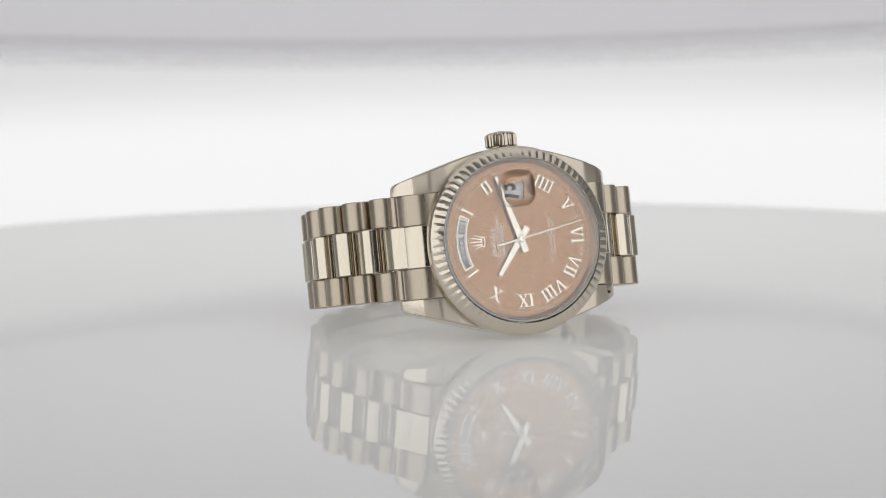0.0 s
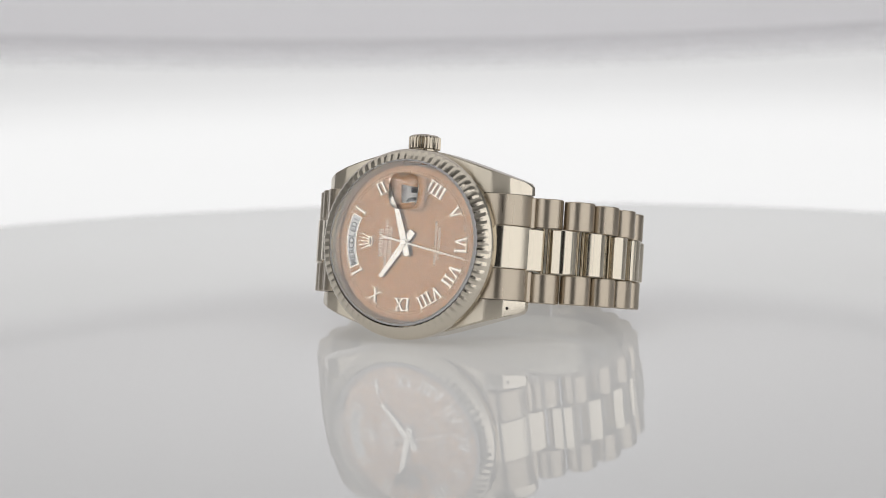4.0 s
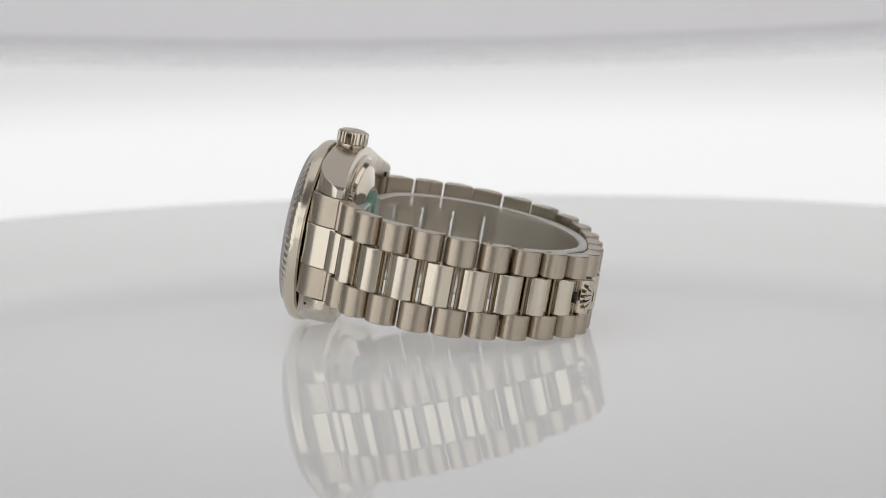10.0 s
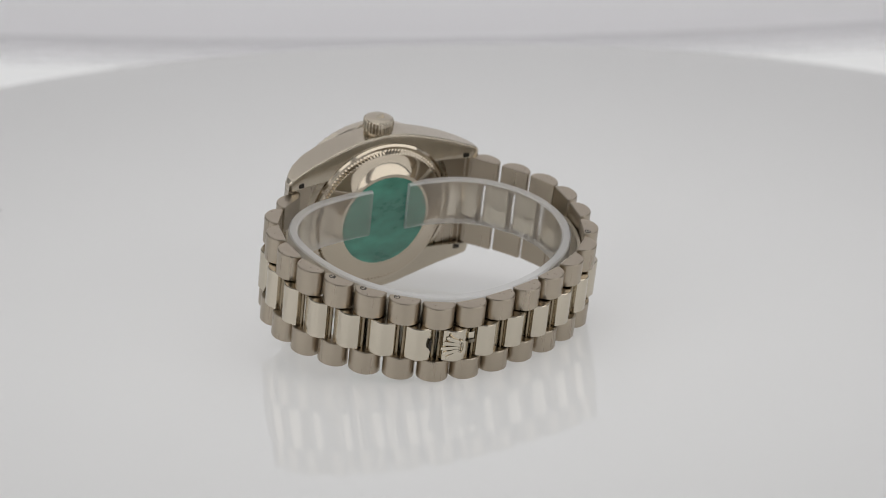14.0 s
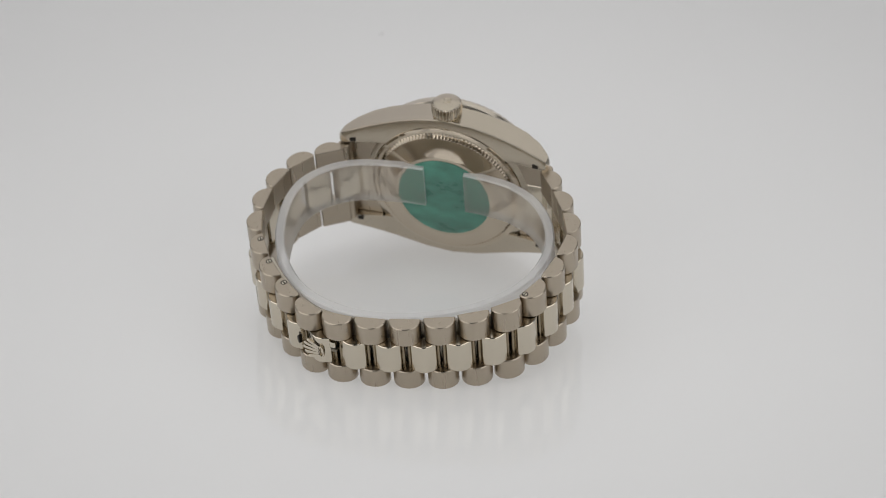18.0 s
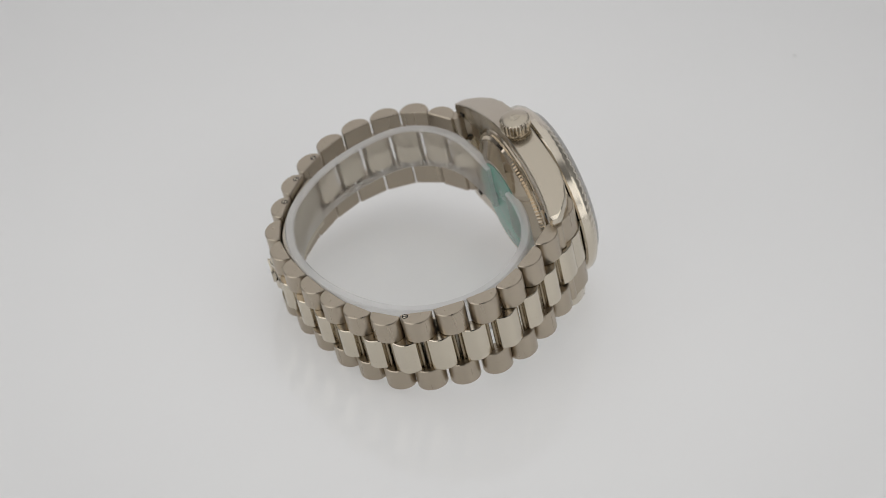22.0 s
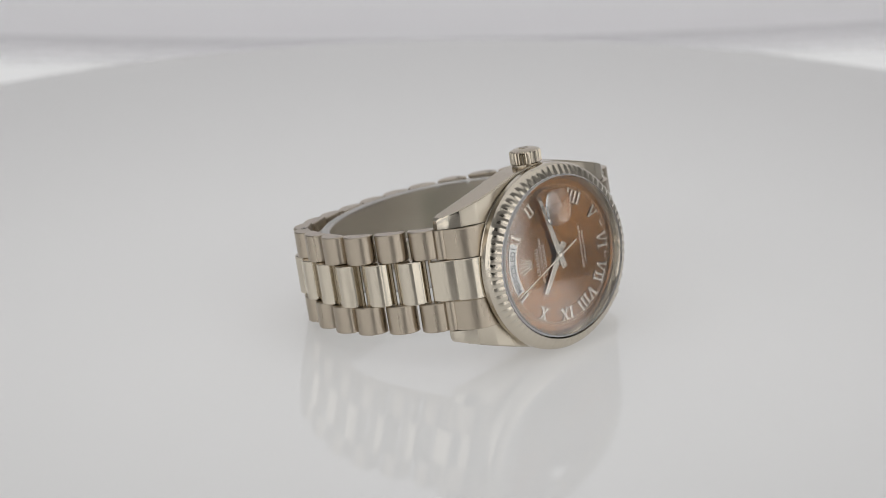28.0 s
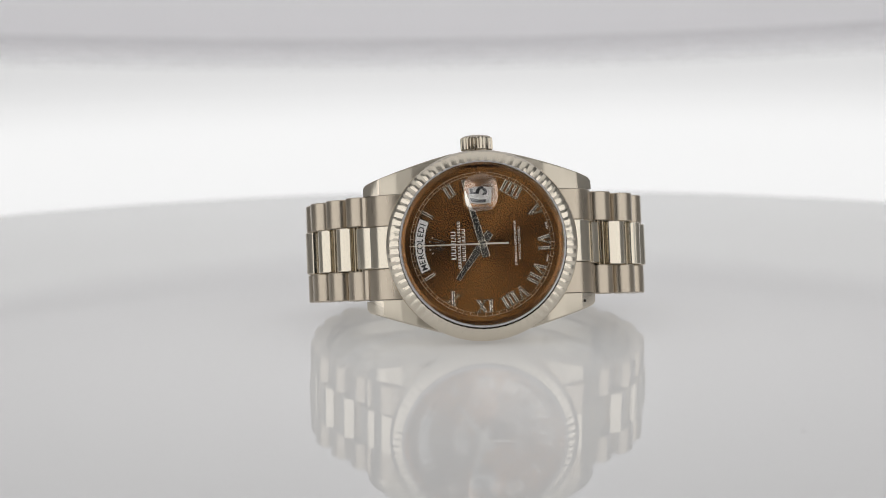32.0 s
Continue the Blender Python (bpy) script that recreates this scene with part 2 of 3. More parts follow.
for x, y, r in ((47.0, -112.6, 0.34),):
    bm = bmesh.new()
    lathe(bm, [(0.01, 0.03), (r, 0.03), (r * 0.8, 0.03 + r * 0.25), (0.01, 0.03 + r * 0.35)], 9)
    bm.transform(Matrix.Translation((x, y, -0.02)))
    part("dust_speck", bm, speck_grey, disc, "tiny grey dust speck")

# backdrop on the swinging arm: a curved screen with painted-in backlight below, faintly glowing grey cloth above
backdrop = thing("backdrop", "swinging arm with curved backlit screen and grey upper band", "backdrop")


def curved_sheet(name, radius, z_rows, spread, mat, thick, label=""):
    """A sheet bent round the table's axis; z_rows: heights at the middle and at the side, low to high."""
    bm = bmesh.new()
    n = 72
    loops = []
    for k in range(n + 1):
        a = radians(90 - spread + 2 * spread * k / n)
        side = abs(math.cos(a))
        zs = [zm + (zs_ - zm) * side ** 2 for zm, zs_ in z_rows]
        inner = [(radius * math.cos(a), radius * math.sin(a), z) for z in zs]
        outer = [((radius + thick) * math.cos(a), (radius + thick) * math.sin(a), z) for z in reversed(zs)]
        loops.append(inner + outer)
    rings(bm, loops)
    return part(name, bm, mat, backdrop, label)


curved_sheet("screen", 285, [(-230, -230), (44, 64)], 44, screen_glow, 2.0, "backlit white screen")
curved_sheet("upper_band", 281, [(41, 64.5), (70, 92), (150, 165), (320, 320), (560, 560), (820, 820)], 44, screen_grey, 2.0, "grey cloth band with a faint painted-in glow")
# Added see-through strips imitate the band's blurred edge, brightened by slight emission.
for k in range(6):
    sheer = film_material("edge_fade_glow", (0.88, 0.87, 0.895), 0.86 - 0.14 * k, 0.0)
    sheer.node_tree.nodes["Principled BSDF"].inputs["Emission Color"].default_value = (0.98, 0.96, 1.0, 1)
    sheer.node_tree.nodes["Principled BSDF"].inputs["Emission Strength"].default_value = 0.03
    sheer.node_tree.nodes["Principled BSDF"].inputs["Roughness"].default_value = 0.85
    curved_sheet("hem", 281.3, [(32 + 1.5 * k, 55.5 + 1.5 * k), (33.5 + 1.5 * k, 57 + 1.5 * k)], 44, sheer, 0.3, "added see-through strip that softens the cloth's lower edge")


# the arm: two rails, a hub at each side and an added black board, mirrored in the dial and the links
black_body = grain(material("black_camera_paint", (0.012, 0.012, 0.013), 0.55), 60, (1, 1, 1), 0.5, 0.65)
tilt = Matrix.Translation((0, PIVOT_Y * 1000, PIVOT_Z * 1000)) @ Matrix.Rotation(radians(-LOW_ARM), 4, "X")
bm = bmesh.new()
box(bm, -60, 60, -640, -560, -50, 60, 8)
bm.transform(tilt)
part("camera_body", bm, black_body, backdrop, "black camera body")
# Unseen board, its outline cut to place dark reflections in dial and links.
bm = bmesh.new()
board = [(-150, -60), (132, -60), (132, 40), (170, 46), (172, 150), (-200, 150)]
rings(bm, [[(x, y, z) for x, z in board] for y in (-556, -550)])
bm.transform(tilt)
part("shade", bm, black_body, backdrop, "unseen flat black board added to darken the dial's reflections")
bm = bmesh.new()
box(bm, -335, 335, -620, -580, -150, -118, 4)
bm.transform(tilt)
part("cross_beam", bm, base_grey, backdrop)
for x in (-335, 335):
    bm = bmesh.new()
    box(bm, x - 9, x + 9, -620, 222, -160, -130, 3)
    box(bm, x - 9, x + 9, -15, 15, -150, 26, 3)
    bm.transform(tilt)
    part("side_rail", bm, base_grey, backdrop)
    bm = bmesh.new()
    box(bm, min(x, 0.58 * x), max(x, 0.58 * x), 200, 220, -158, -132, 3)
    bm.transform(tilt)
    part("screen_bracket", bm, base_grey, backdrop)
rig_post = thing("rig_post", "grey metal post that carries the swinging arm", "post", "posts of the swinging arm")
bm = bmesh.new()
box(bm, -15, 15, -40, 40, 0, 20, 3)
box(bm, -12, 12, -22, 22, 15, 790, 3)
part("column", bm, base_grey, rig_post)
bm = bmesh.new()
ring = [(PIVOT_Y * 1000 + 20 * math.cos(a), 764 + 20 * math.sin(a)) for a in np.linspace(0, 2 * math.pi, 24, endpoint=False)]
prism(bm, ring, -20, 20, 2)
part("bearing", bm, base_grey, rig_post)
rig_post.matrix_basis = Matrix.Translation((0.362, 0, LOW))
copy_thing(rig_post, Matrix.Translation((-0.362, 0, LOW)))


# ---- the watch ----
watch = thing("wristwatch", "white gold wristwatch with brown dial, lying on its side", "watch")

# dial and what is on it; the head sits a little off the middle of the flanks
HEAD = -0.17


def on_head(ob):
    ob.location.x = HEAD * MM
    return ob


bm = bmesh.new()
rim = [bm.verts.new((15.1 * math.cos(a), 15.1 * math.sin(a), 0)) for a in np.linspace(0, 2 * math.pi, 128, endpoint=False)]
hole = [bm.verts.new((x, y, 0)) for x, y in ((8.2, -1.5), (10.6, -1.5), (10.6, 1.5), (8.2, 1.5))]
edges = [bm.edges.new((loop[k], loop[(k + 1) % len(loop)])) for loop in (rim, hole) for k in range(len(loop))]
bmesh.ops.triangle_fill(bm, use_beauty=True, edges=edges, normal=(0, 0, 1))
sheet = bmesh.ops.extrude_face_region(bm, geom=list(bm.faces))
for v in sheet["geom"]:
    if isinstance(v, bmesh.types.BMVert):
        v.co.z = -0.5
dial = on_head(part("dial", bm, dial_brown, watch, "brown sunray dial"))

bm = bmesh.new()
for k in range(60):
    a = 2 * math.pi * k / 60
    long = 0.72 if k % 5 == 0 else 0.50
    rot = Matrix.Rotation(a, 4, "Z")
    outline = [rot @ Vector(p) for p in ((13.15, -0.05, 0), (13.15 + long, -0.05, 0), (13.15 + long, 0.05, 0), (13.15, 0.05, 0))]
    plate(bm, [(p.x, p.y) for p in outline], 0.0, 0.03)
part("minute_marks", bm, printed_tan, dial, "fine white minute marks")
bm = bmesh.new()
lathe(bm, [(13.07, 0.0), (13.12, 0.0), (13.12, 0.025), (13.07, 0.025)], 128, closed=True)
part("minute_ring", bm, printed_tan, dial, "thin pale minute circle")
bm = bmesh.new()
lathe(bm, [(13.63, 0.0), (13.68, 0.0), (13.68, 0.025), (13.63, 0.025)], 128, closed=True)
part("minute_ring", bm, printed_tan, dial, "thin pale minute circle")


def dial_dir(hour):
    """Unit vector on the dial towards an hour: 12 is +y, 3 is +x."""
    a = radians(30 * hour)
    return Vector((math.sin(a), math.cos(a), 0))


def stroke(bm, a, b, wide):
    """One bar of a numeral from a to b, with bevelled edges."""
    a, b = Vector((*a, 0)), Vector((*b, 0))
    d = (b - a).normalized()
    n = Vector((-d.y, d.x, 0))
    loops = []
    for z, cut in ((0.0, 0.0), (0.24, 0.0), (0.34, wide * 0.25)):
        h, l = wide / 2 - cut, d * cut
        loops.append([(p.x, p.y, z) for p in (a + l - n * h, b - l - n * h, b - l + n * h, a + l + n * h)])
    rings(bm, loops)


def numeral(text, hour):
    """An applied Roman numeral whose foot points to the centre."""
    high, thick, thin = 2.45, 0.56, 0.38
    bm = bmesh.new()
    widths = {"I": 1.04, "V": 2.35, "X": 2.4}
    total = sum(widths[c] for c in text)
    x = -total / 2
    for c in text:
        w = widths[c]
        x0, x1, xm = x + 0.26, x + w - 0.26, x + w / 2
        t, b = high / 2, -high / 2
        if c == "I":
            stroke(bm, (xm, b), (xm, t), thick)
            for y in (b + 0.08, t - 0.08):
                stroke(bm, (xm - 0.52, y), (xm + 0.52, y), 0.26)
        elif c == "V":
            stroke(bm, (x0 + 0.2, t), (xm, b), thick)
            stroke(bm, (x1 - 0.2, t), (xm, b), thin)
            for xx in (x0 + 0.2, x1 - 0.2):
                stroke(bm, (xx - 0.52, t - 0.08), (xx + 0.52, t - 0.08), 0.26)
        else:
            stroke(bm, (x0 + 0.2, t), (x1 - 0.2, b), thick)
            stroke(bm, (x1 - 0.2, t), (x0 + 0.2, b), thin)
            for xx in (x0 + 0.2, x1 - 0.2):
                for y in (b + 0.08, t - 0.08):
                    stroke(bm, (xx - 0.54, y), (xx + 0.54, y), 0.26)
        x += w
    d = dial_dir(hour) * 11.75
    m = Matrix.Translation((d.x, d.y, 0.0)) @ Matrix.Rotation(-radians(30 * hour), 4, "Z")
    bm.transform(m)
    return part("numeral", bm, polished_trim, dial, "applied white gold Roman numeral", sharp=12)


for text, hour in (("II", 2), ("IIII", 4), ("V", 5), ("VI", 6), ("VII", 7), ("VIII", 8), ("IX", 9), ("X", 10)):
    numeral(text, hour)
for hour in (1, 11):
    numeral("I", hour)

# day window, an arc under 12, and the date window at 3
bm = bmesh.new()
outline = [(12.7 * math.sin(a), 12.7 * math.cos(a)) for a in np.linspace(-0.415, 0.415, 24)]
outline += [(10.95 * math.sin(a), 10.95 * math.cos(a)) for a in np.linspace(0.415, -0.415, 24)]
plate(bm, outline, 0.0, 0.04)
part("day_window", bm, window_white, dial, "white day window")
bm = bmesh.new()
inner, outer = [], []
for r0, r1, store in ((12.7, 10.95, inner), (12.86, 10.79, outer)):
    w = 0.415 if store is inner else 0.43
    store += [(r0 * math.sin(a), r0 * math.cos(a)) for a in np.linspace(-w, w, 24)]
    store += [(r1 * math.sin(a), r1 * math.cos(a)) for a in np.linspace(w, -w, 24)]
rings(bm, [[(x, y, 0.0) for x, y in inner], [(x, y, 0.12) for x, y in inner], [(x, y, 0.12) for x, y in outer], [(x, y, 0.0) for x, y in outer]], caps=False)
part("day_frame", bm, polished_trim, dial, "thin metal window frame")
for k, c in enumerate("MERCOLEDI"):
    a = 0.0875 * (k - 4)
    m = Matrix.Rotation(-a, 4, "Z") @ Matrix.Translation((0, 11.8, 0.06))
    words(c, 1.6, printed_black, dial, "day_letter", m, "black printed day letter", bold=0.02)

bm = bmesh.new()
box(bm, 7.7, 11.1, -1.9, 1.9, -0.8, -0.72)
part("date_window", bm, window_white, dial, "white date window")
words("15", 2.65, printed_black, dial, "date_number", Matrix.Translation((9.4, 0, -0.7)), "black printed date", bold=0.06)

# maker's lines as plain bars, readable lines as lettering
for y, n, wide, high, name in ((5.02, 5, 5.5, 0.9, "maker_bar"), (4.1, 16, 9.0, 0.58, "line_bar"), (3.2, 8, 6.2, 0.64, "line_bar")):
    bm = bmesh.new()
    step = wide / n
    for k in range(n):
        x = -wide / 2 + k * step
        box(bm, x, x + step * 0.2, y, y + high, 0.0, 0.03)
        box(bm, x + step * 0.2, x + step * 0.62, y, y + 0.12, 0.0, 0.03)
        box(bm, x + step * 0.62, x + step * 0.76, y, y + high, 0.0, 0.03)
    part(name, bm, printed_white, dial, "row of plain white bars")
words("SUPERLATIVE CHRONOMETER", 0.62, printed_white, dial, "dial_line", Matrix.Translation((0, -6.35, 0.02)), "small white printed line")
words("OFFICIALLY CERTIFIED", 0.62, printed_white, dial, "dial_line", Matrix.Translation((0, -7.08, 0.02)), "small white printed line")
for text, a in (("SWISS", 0.245), ("MADE", -0.245)):
    m = Matrix.Rotation(-a, 4, "Z") @ Matrix.Translation((0, -12.72, 0.02))
    words(text, 0.5, printed_white, dial, "dial_line", m, "tiny white printed word")


def crown_shape(bm, at, size, thick, root=0.06, tip_wide=0.03, ball=0.095):
    """A plain five-pointed coronet on an oval ring: slim or broad prongs with a bead on each."""
    for k in range(5):
        a = radians(-46 + 23 * k)
        base, tip = Vector((0.52 * math.sin(a), -0.36 - 0.05 * math.cos(a), 0)), Vector((1.05 * math.sin(a), -0.42 + 1.25 * math.cos(a), 0))
        d = (tip - base).normalized()
        n = Vector((-d.y, d.x, 0))
        pts = [base - n * root, tip - n * tip_wide, tip + n * tip_wide, base + n * root]
        rings(bm, [[at @ Vector((p.x * size, p.y * size, z)) for p in pts] for z in (0.0, thick)])
        bead = bmesh.ops.create_icosphere(bm, subdivisions=2, radius=ball * size, matrix=Matrix.Identity(4))
        for v in bead["verts"]:
            v.co = at @ Vector((v.co.x + tip.x * size, v.co.y + tip.y * size, v.co.z * 0.6 + thick * 0.7))
    steps = np.linspace(0, 2 * math.pi, 24, endpoint=False)
    outer = [(0.55 * math.cos(a), -0.52 + 0.23 * math.sin(a)) for a in steps]
    inner = [(0.43 * math.cos(a), -0.52 + 0.13 * math.sin(a)) for a in steps]
    rings(bm, [[at @ Vector((x * size, y * size, z)) for x, y in loop] for loop, z in ((outer, 0.0), (outer, thick), (inner, thick), (inner, 0.0))], caps=False)


bm = bmesh.new()
crown_shape(bm, Matrix.Translation((0, 8.55, 0)), 1.92, 0.3)
part("dial_emblem", bm, polished_trim, dial, "small applied metal coronet")


# pointers
def hand(name, length, tail, base, tip, z, thick, label, tail_wide=None):
    tail_wide = tail_wide or base
    bm = bmesh.new()
    outline = [(-base / 2, length * 0.12), (-tip / 2, length), (tip / 2, length), (base / 2, length * 0.12), (tail_wide / 2, -tail), (-tail_wide / 2, -tail)]
    loops = []
    for zz, k in ((z, 1.0), (z + thick * 0.7, 1.0), (z + thick, 0.88)):
        loops.append([(x * k, y - (1 - k) * 0.25 * math.copysign(1, y), zz) for x, y in outline])
    rings(bm, loops)
    hub = max(0.45, base * 0.62)
    ring = [(hub * math.cos(a), hub * math.sin(a)) for a in np.linspace(0, 2 * math.pi, 24, endpoint=False)]
    plate(bm, ring, z - 0.02, z + thick + 0.05, 0.02)
    return part(name, bm, hand_polish, watch, label, sharp=12)


hour_hand = hand("hour_hand", 8.3, 2.7, 1.42, 0.86, 0.45, 0.16, "polished baton hour hand")
minute_hand = hand("minute_hand", 12.7, 2.7, 1.36, 0.66, 0.72, 0.16, "polished baton minute hand")
second_hand = hand("second_hand", 13.2, 4.9, 0.30, 0.17, 0.98, 0.1, "thin second hand", 0.36)
second_hand.data.materials[0] = second_satin
bm = bmesh.new()
lathe(bm, [(0.01, 0.4), (0.62, 0.4), (0.62, 1.05), (0.5, 1.22), (0.01, 1.25)], 32)
on_head(part("hand_cap", bm, polished_trim, watch))

# flange, crystal and magnifier
bm = bmesh.new()
lathe(bm, [(14.65, -0.3), (14.65, 0.1), (15.48, 1.46), (15.56, 1.46), (15.56, -0.3)], 128, closed=True)
on_head(part("flange", bm, polished, watch, "polished inner flange"))
LENS_X, LENS_A, LENS_B, TOP = 9.65, 3.5, 3.15, 2.75
ROUND = [2 * math.pi * k / 96 for k in range(96)]


def lens_edge(k, f=1.0):
    """Outline of the magnifier, on the line from its middle to the rim point k."""
    dx, dy = 15.0 * math.cos(ROUND[k]) - LENS_X, 15.0 * math.sin(ROUND[k])
    d = math.hypot(dx, dy)
    c, n = dx / d, dy / d
    r = ((abs(c) / LENS_A) ** 3 + (abs(n) / LENS_B) ** 3) ** (-1 / 3) * f
    return LENS_X + r * c, r * n


bm = bmesh.new()
rims = [[(r * math.cos(a), r * math.sin(a), z) for a in ROUND] for r, z in ((0.02, 1.5), (8.0, 1.5), (15.5, 1.5), (15.55, 1.55), (15.55, 2.62), (15.46, TOP))]
rims.append([(*lens_edge(k), TOP) for k in range(96)])
rings(bm, rims, caps=False)
crystal = on_head(part("crystal", bm, sapphire, watch, "clear flat sapphire crystal", sharp=20))
crystal.data.materials.append(pale_edge)
for poly in crystal.data.polygons:
    if abs(poly.normal.z) < 0.9:
        poly.material_index = 1
crystal.visible_shadow = False
bm = bmesh.new()
domes = [[(*lens_edge(k), TOP) for k in range(96)], [(*lens_edge(k), TOP + 0.2) for k in range(96)]]
domes += [[(*lens_edge(k, f), TOP + 0.22 + 0.8 * (1 - f ** 2)) for k in range(96)] for f in (0.97, 0.93, 0.88, 0.82, 0.76, 0.7, 0.62, 0.54, 0.46, 0.38, 0.3, 0.22, 0.14, 0.06, 0.01)]
rings(bm, domes[::-1], caps=False)
lens = on_head(part("magnifier", bm, lens_glass, watch, "domed date magnifier", sharp=30))
lens.visible_shadow = False
# Added ring whose pale colour imitates reflected light in the dark crystal gap.
bm = bmesh.new()
lathe(bm, [(15.57, 1.2), (15.57, 2.1), (15.66, 2.16), (15.83, 2.0), (15.83, 1.2)], 128, closed=True)
on_head(part("gasket", bm, gasket_white, watch, "crystal gasket, pale to imitate reflected light in the gap"))
# fluted bezel
bm = bmesh.new()
FLUTES = 70
cols = []
for k in range(FLUTES * 3):
    a = 2 * math.pi * (k // 3 + (0.0, 0.28, 0.64)[k % 3]) / FLUTES
    low = 0.165 if k % 3 == 2 else 0.0
    prof = [(15.85 + 0.5 * low, 0.9), (15.86 + 0.5 * low, 2.1 - low), (15.95 + 0.4 * low, 2.18 - low)]
    prof += [(16.6, 1.84 - low), (17.2, 1.46 - low), (17.65, 1.1 - low), (17.9, 0.78 - 0.9 * low), (18.08, 0.4 - 0.4 * low), (18.18, 0.0)]
    prof += [(18.18, -1.1), (17.9, -1.48), (16.5, -1.48)]
    cols.append([bm.verts.new((r * math.cos(a), r * math.sin(a), z)) for r, z in prof])
for k in range(len(cols)):
    p, q = cols[k], cols[(k + 1) % len(cols)]
    for j in range(len(p) - 1):
        bm.faces.new((p[j], q[j], q[j + 1], p[j + 1]))
part("bezel", bm, bezel_polish, watch, "fluted polished bezel", sharp=14).location.x = -0.38 * MM

# case: barrel and two flanks that run out into the lugs
bm = bmesh.new()
lathe(bm, [(15.0, -1.65), (16.6, -1.65), (17.5, -1.75), (17.65, -2.0), (17.65, -4), (17.4, -7.0), (15.8, -7.35), (13.0, -7.35)], 128)
case = part("case_barrel", bm, brushed_case, watch, "semi-polished white gold case middle")
Y_OUT = [0.0, 5.5, 9.0, 12.5, 16.0, 19.0, 20.8, 21.6, 21.95]
X_OUT = [17.95, 17.25, 16.35, 15.3, 14.2, 13.2, 12.55, 12.2, 11.7]
Z_TOP = [-1.75, -1.75, -1.75, -1.8, -2.5, -4.0, -5.7, -6.8, -7.5]
Z_LOW = [-7.3, -7.35, -7.4, -7.6, -8.0, -8.6, -9.0, -9.0, -8.7]
for side in (1, -1):
    bm = bmesh.new()
    loops = []
    for y in np.linspace(-21.95, 21.95, 89):
        xo, zt, zl = (float(np.interp(abs(y), Y_OUT, v)) for v in (X_OUT, Z_TOP, Z_LOW))
        xi = 10.05
        c = min(0.3, (zt - zl) * 0.3)
        loop = [(xi, zl), (xo - 0.7, zl), (xo - 0.12, zl + 0.5 * c), (xo, zl + 1.3 * c), (xo, zt - c), (xo - 0.35 * c, zt - 0.3 * c), (xo - c, zt), (xi, zt)]
        loops.append([(side * x, float(y), z) for x, z in loop])
    rings(bm, loops)
    flank = part("case_flank", bm, lug_front, watch, "case flank with semi-polished side and satin lug front", sharp=24)
    flank.data.materials.append(brushed_case)
    flank.data.materials.append(bezel_polish)
    for poly in flank.data.polygons:
        if abs(poly.normal.x) > 0.75 or poly.normal.z < -0.8:
            poly.material_index = 1
        elif abs(poly.normal.y) > 0.6:
            poly.material_index = 2
# spring bar holes in the lugs, seen from behind: dark blocks painted as their shade
for sx in (1, -1):
    for sy in (1, -1):
        bm = bmesh.new()
        box(bm, sx * 10.7 - 0.45, sx * 10.7 + 0.45, sy * 19.3 - 0.75, sy * 19.3 + 0.75, -8.78, -8.3, 0.06)
        part("lug_hole", bm, recess_dark, watch, "dark block standing in for the shaded spring bar slot")

# Dark bead painted as the shade of a pin hole.
bm = bmesh.new()
bmesh.ops.create_icosphere(bm, subdivisions=2, radius=0.3, matrix=Matrix.Translation((-11.5, -19.6, -4.6)))
part("lug_mark", bm, recess_dark, watch, "small dark bead standing in for the shaded pin hole in the lug")

# winding crown
bm = bmesh.new()
cols = []
RIDGES = 26 * 4
for k in range(RIDGES):
    a = 2 * math.pi * k / RIDGES
    f = (0.90, 0.93, 1.0, 0.985)[k % 4]
    prof = [(0.01, 17.2), (2.7, 17.2), (2.7, 17.95), (2.95 * f, 18.0), (3.08 * f, 18.15), (3.1 * f, 20.1), (3.0 * f, 20.36), (2.66, 20.56), (2.2, 20.78), (1.2, 20.9), (0.01, 20.92)]
    cols.append([bm.verts.new((x, r * math.cos(a), -4.35 + r * math.sin(a))) for r, x in prof])
for k in range(RIDGES):
    p, q = cols[k], cols[(k + 1) % RIDGES]
    for j in range(len(p) - 1):
        bm.faces.new((p[j], q[j], q[j + 1], p[j + 1]))
bmesh.ops.remove_doubles(bm, verts=bm.verts, dist=1e-3)
crown = part("winding_crown", bm, brushed_case, watch, "ridged winding crown", sharp=24)
bm = bmesh.new()
crown_shape(bm, Matrix(((0, 0, 1, 20.86), (0, 1, 0, 0.1), (-1, 0, 0, -4.35), (0, 0, 0, 1))), 1.15, 0.12, 0.1, 0.05)
part("crown_emblem", bm, polished, crown, "raised coronet mark")

# case back with its coin edge and green film
bm = bmesh.new()
TEETH = 120
cols = []
for k in range(TEETH * 2):
    a = math.pi * k / TEETH
    f = 0.0 if k % 2 else 0.42
    prof = [(16.1, -7.2), (15.95, -7.65), (15.45, -7.85), (14.95, -7.85), (14.85 - f, -7.97), (14.5 - f, -8.6), (14.0, -8.7), (13.6, -8.75), (10.75, -9.95), (10.35, -10.1), (0.01, -10.1)]
    cols.append([bm.verts.new((r * math.cos(a), r * math.sin(a), z)) for r, z in prof])
for k in range(len(cols)):
    p, q = cols[k], cols[(k + 1) % len(cols)]
    for j in range(len(p) - 1):
        bm.faces.new((p[j], q[j], q[j + 1], p[j + 1]))
bmesh.ops.remove_doubles(bm, verts=bm.verts, dist=1e-3)
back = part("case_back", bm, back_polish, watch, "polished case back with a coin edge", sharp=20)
bm = bmesh.new()
